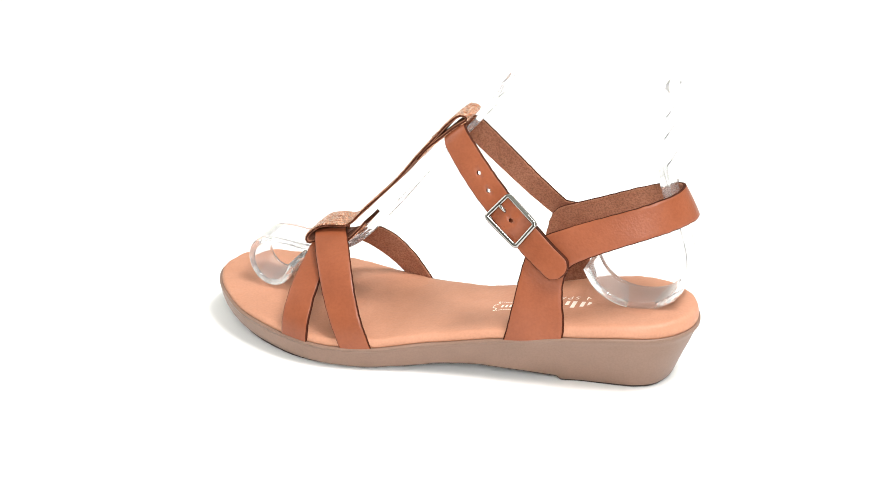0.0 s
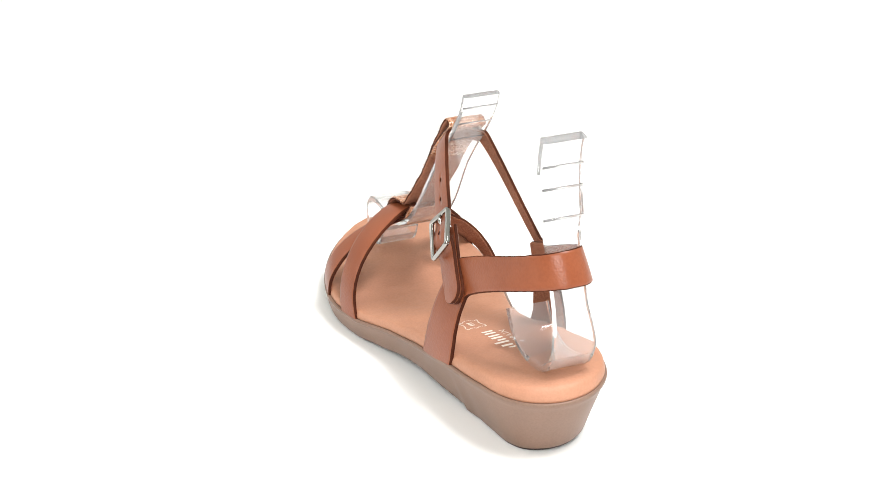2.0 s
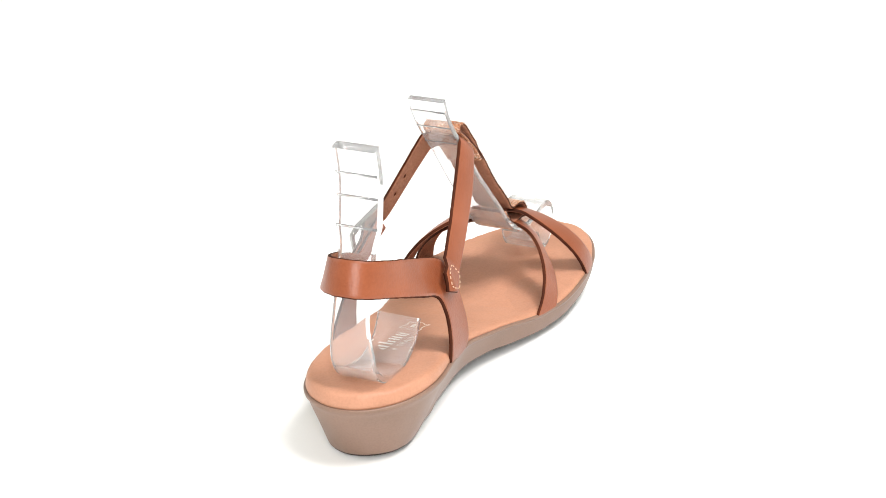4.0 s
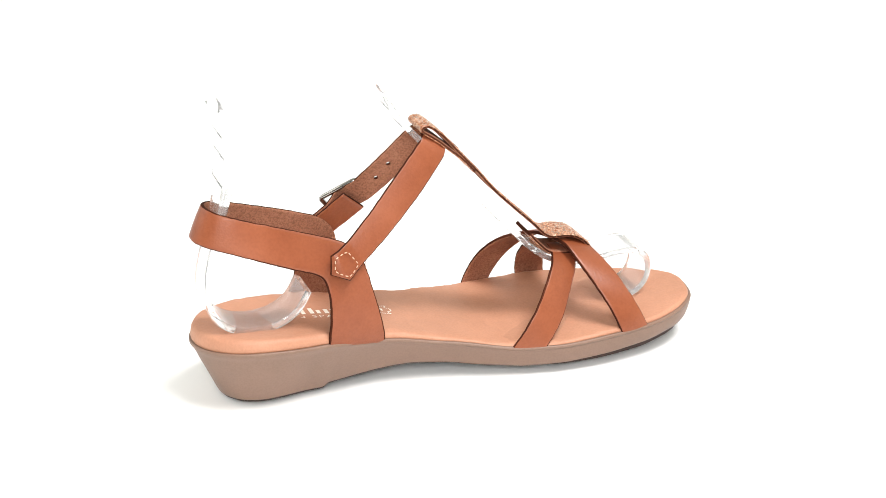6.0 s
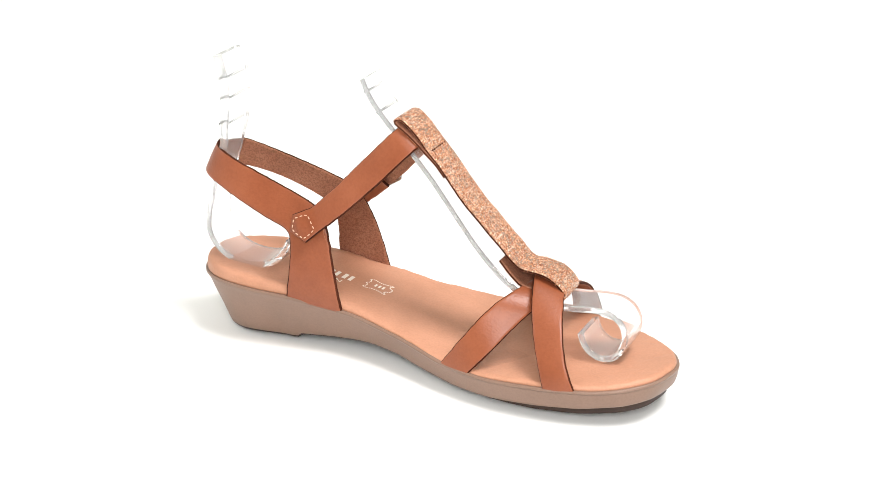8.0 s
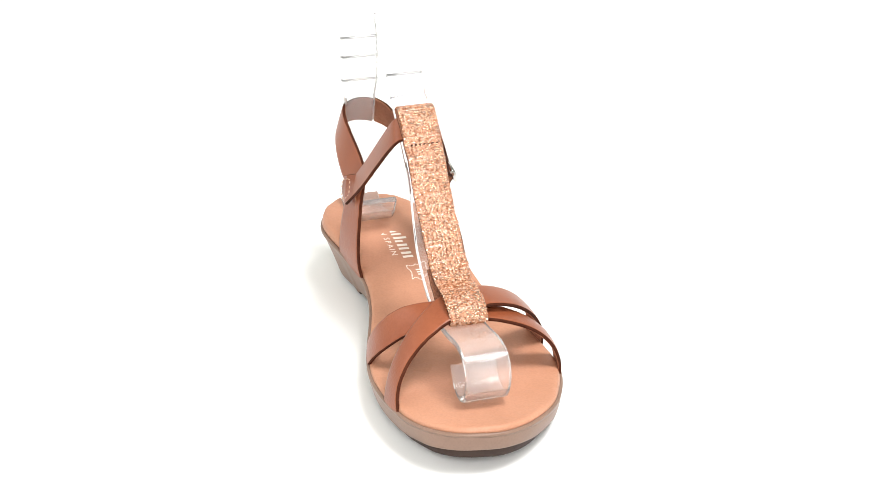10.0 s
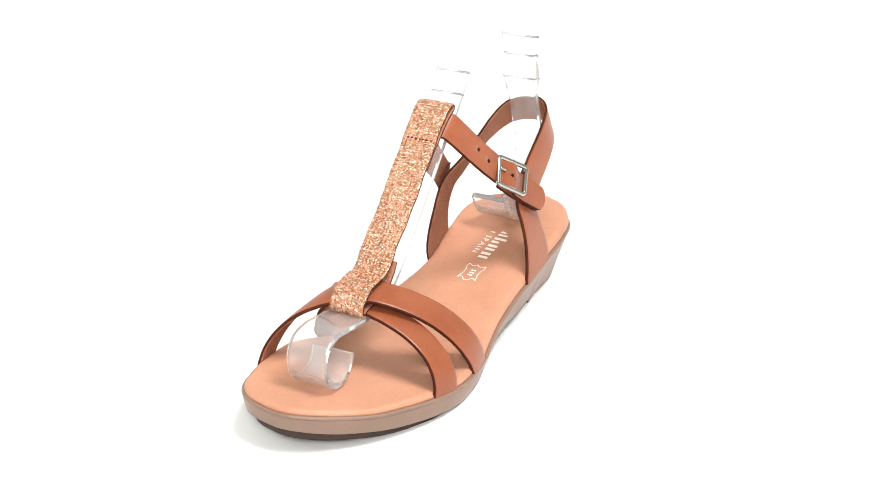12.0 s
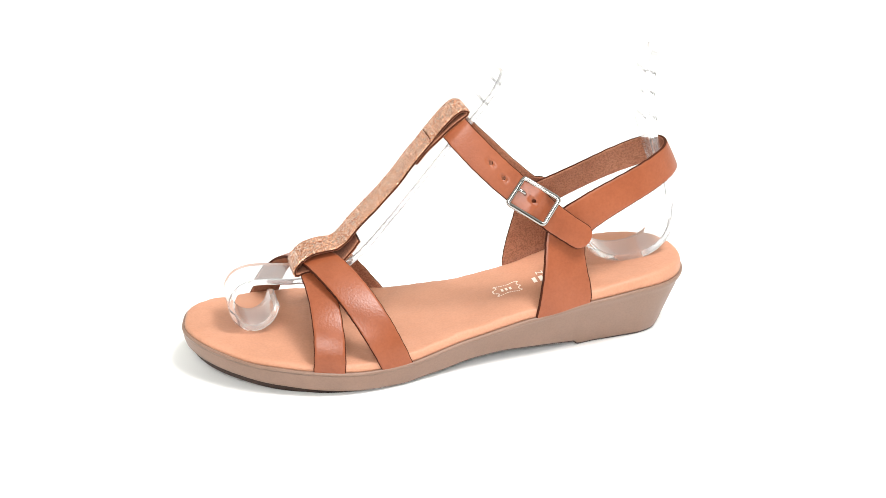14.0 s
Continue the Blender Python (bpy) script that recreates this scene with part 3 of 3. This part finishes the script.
# the maker's mark, as pairs of plain strokes
for x0, tall in ((-127, 9.2), (-118.6, 6.2), (-104.5, 9.2), (-95.6, 6.2), (-87.2, 6.2), (-78.4, 8.0), (-70, 6.2), (-61.2, 6.2)):
    part("logo_bar", print_bar(x0, x0 + 2.4, -6.4, -6.4 + tall), SILVER_INK, footbed)
    part("logo_bar", print_bar(x0 + 4.0, x0 + 6.2, -6.4, -6.4 + tall * (0.6 if tall > 7 else 1)), SILVER_INK, footbed)


def lettering(text, x, y, size):
    cu = bpy.data.curves.new("lettering", "FONT")
    cu.body, cu.size, cu.extrude, cu.resolution_u, cu.space_character = text, size * K, 0.0, 2, 1.3
    tmp = bpy.data.objects.new("lettering", cu)
    mesh = bpy.data.meshes.new_from_object(tmp)
    bpy.data.objects.remove(tmp)
    for v in mesh.vertices:
        px, py = x + 1.25 * v.co.x / K, y + v.co.y / K
        v.co = V(px, py, top_height(px, py, 0.25) + 0.28)
    mesh.materials.append(SILVER_INK)
    ob = new("lettering", mesh)
    ob.parent = footbed
    return ob


lettering("MADE IN SPAIN", -113, -12.2, 5.0)
# hide-shaped stamp, as a dotted line
HALF_HIDE = [(1.0, 0.0), (1.0, 0.3), (0.72, 0.42), (0.64, 0.68), (0.92, 0.98), (0.5, 0.86), (0.15, 0.74), (-0.3, 0.76), (-0.62, 0.95), (-1.0, 0.85), (-0.8, 0.5), (-0.82, 0.2), (-1.05, 0.0)]
ring = [Vector((-39.0 + 8.0 * a, -1.6 + 6.2 * b, 0)) for a, b in HALF_HIDE + [(a, -b) for a, b in HALF_HIDE[-2:0:-1]]]
hide = [(q.x, q.y) for q in even(ring + ring[:1], 47)[:-1]]
for (xa, ya), (xb, yb) in zip(hide[::1], hide[1:] + hide[:1]):
    bm = bmesh.new()
    d = Vector((xb - xa, yb - ya, 0)) * 0.36
    s = Vector((-d.y, d.x, 0)).normalized() * 0.36
    c = Vector(((xa + xb) / 2, (ya + yb) / 2, 0))
    bm.faces.new([bm.verts.new(V(q.x, q.y, top_height(q.x, q.y, 0.2) + 0.28)) for q in (c - d - s, c + d - s, c + d + s, c - d + s)])
    part("hide_stamp", bm, SILVER_INK, footbed)
for k in range(3):
    part("hide_stamp", print_bar(-41.7 + 2.4 * k, -40.4 + 2.4 * k, -2.9, 0.2), SILVER_INK, footbed)


# ---- clear acrylic shoe forms that hold the straps up ----
def acrylic_form(profile, sides, thick, label):
    """A curled strip; sides: its two edges by height; thick: its thickness by height."""
    root = tagged(new("shoe_form"), label, "shoe form")
    pts = soften(spline([(x, 0, z) for x, z in profile], 220), 12)
    bm = bmesh.new()
    rings = []
    for i, p in enumerate(pts):
        t = (pts[min(i + 1, 219)] - pts[max(i - 1, 0)]).normalized()
        s = Vector((-t.z, 0, t.x)) * lerp_table(thick, p.z)[0] / 2
        ring = []
        e = 0.6
        y0, y1 = lerp_table(sides, p.z)
        for y, f in ((y0, 0.6), (y0 + e, 1.0), (y1 - e, 1.0), (y1, 0.6), (y1, -0.6), (y1 - e, -1.0), (y0 + e, -1.0), (y0, -0.6)):
            q = p + s * f
            ring.append(bm.verts.new(V(q.x, y, q.z)))
        rings.append(ring)
    for a, b in zip(rings, rings[1:]):
        for k in range(8):
            bm.faces.new((a[k], a[(k + 1) % 8], b[(k + 1) % 8], b[k]))
    bm.faces.new(rings[0])
    bm.faces.new(rings[-1])
    bmesh.ops.recalc_face_normals(bm, faces=bm.faces)
    for a, b in zip(rings, rings[1:]):               # crisp long edges, so that the flat faces stay flat
        for k in range(8):
            bm.edges.get((a[k], b[k])).smooth = False
    for cap in (rings[0], rings[-1]):
        for k in range(8):
            bm.edges.get((cap[k], cap[(k + 1) % 8])).smooth = False
    part("strip", bm, ACRYLIC, root)
    return root, pts


TOE_FORM = [(93.6, 36.5), (96, 29.5), (103, 24.3), (111, 25), (117, 31.5), (118.7, 40), (115.8, 47.3), (109, 51.2), (99, 51.5), (85, 49.8), (70, 50), (56, 55), (44, 64), (30, 79), (12, 100), (-6, 121), (-22, 138), (-32, 151), (-36, 160)]
HEEL_FORM = [(-84, 59), (-90, 49), (-101, 42.3), (-115, 41), (-128, 45), (-136.5, 55), (-137.5, 69), (-134.5, 83), (-129.8, 97), (-126, 110), (-123.2, 124), (-121.3, 139), (-121.8, 152), (-124.6, 164)]
TOE_THICK = [(0, 3.6), (60, 3.6), (80, 3.0), (200, 3.4)]
HEEL_THICK = [(0, 3.9), (95, 3.9), (122, 6.2), (200, 6.2)]
toe_form, toe_pts = acrylic_form(TOE_FORM, [(0, -23.5, 0.2), (75, -23.5, 0.2), (108, -19.6, 0.8), (180, -19.6, 0.8)], TOE_THICK, "clear acrylic shoe form strip curled inside the toe")
heel_form, heel_pts = acrylic_form(HEEL_FORM, [(0, -25.4, -2.0), (60, -25.4, -2.0), (80, -21.8, -2.8), (112, -21.6, -2.8), (124, -24.0, -1.2), (190, -24.0, -1.2)], HEEL_THICK, "clear acrylic shoe form strip curled inside the heel")


def rib(root, p, t, y0, y1, half):
    """A raised mark across an acrylic strip."""
    bm = bmesh.new()
    out = Vector((-t.z, 0, t.x))
    vs = []
    for y in (y0, y1):
        for a, b in ((-0.7, half - 0.1), (-0.3, half + 0.2), (0.3, half + 0.2), (0.7, half - 0.1)):
            q = p + t * a + out * b
            vs.append(bm.verts.new(V(q.x, y, q.z)))
    for k in range(4):
        bm.faces.new((vs[k], vs[(k + 1) % 4], vs[4 + (k + 1) % 4], vs[4 + k]))
    bm.faces.new(vs[:4])
    bm.faces.new(vs[4:])
    bmesh.ops.recalc_face_normals(bm, faces=bm.faces)
    for e in bm.edges:
        e.smooth = False
    part("rib", bm, ACRYLIC, root)


for root, pts, y0, y1, thick, heights in ((toe_form, toe_pts, -19.3, 0.5, TOE_THICK, (131, 143, 154)), (heel_form, heel_pts, -23.7, -1.5, HEEL_THICK, (123.5, 138.5, 150.5))):
    for h in heights:
        i = min(range(110, 219), key=lambda q: abs(pts[q].z - h))
        rib(root, pts[i], (pts[i + 1] - pts[i]).normalized(), y0, y1, lerp_table(thick, pts[i].z)[0] / 2)


# ---- the turn ----
TURN = [(0.0, 159.27), (0.5, 147.55), (1.0, 135.85), (1.5, 124.1), (2.0, 112.45), (2.5, 100.87), (3.0, 89.28), (3.5, 77.66), (4.2, 61.26), (6.3, 13.05), (7.2, -7.75), (9.3, -56.83),
        (10.0, -73.2), (10.5, -84.83), (11.0, -96.5), (11.5, -108.15), (12.0, -119.85), (12.5, -131.65), (13.0, -143.4), (13.5, -155.1), (14.0, -166.75)]


def motions():
    for thing in (sandal, toe_form, heel_form):
        walk(thing, [(t, pose(0, 0, 0, 0, 0, a)) for t, a in TURN])


motions()
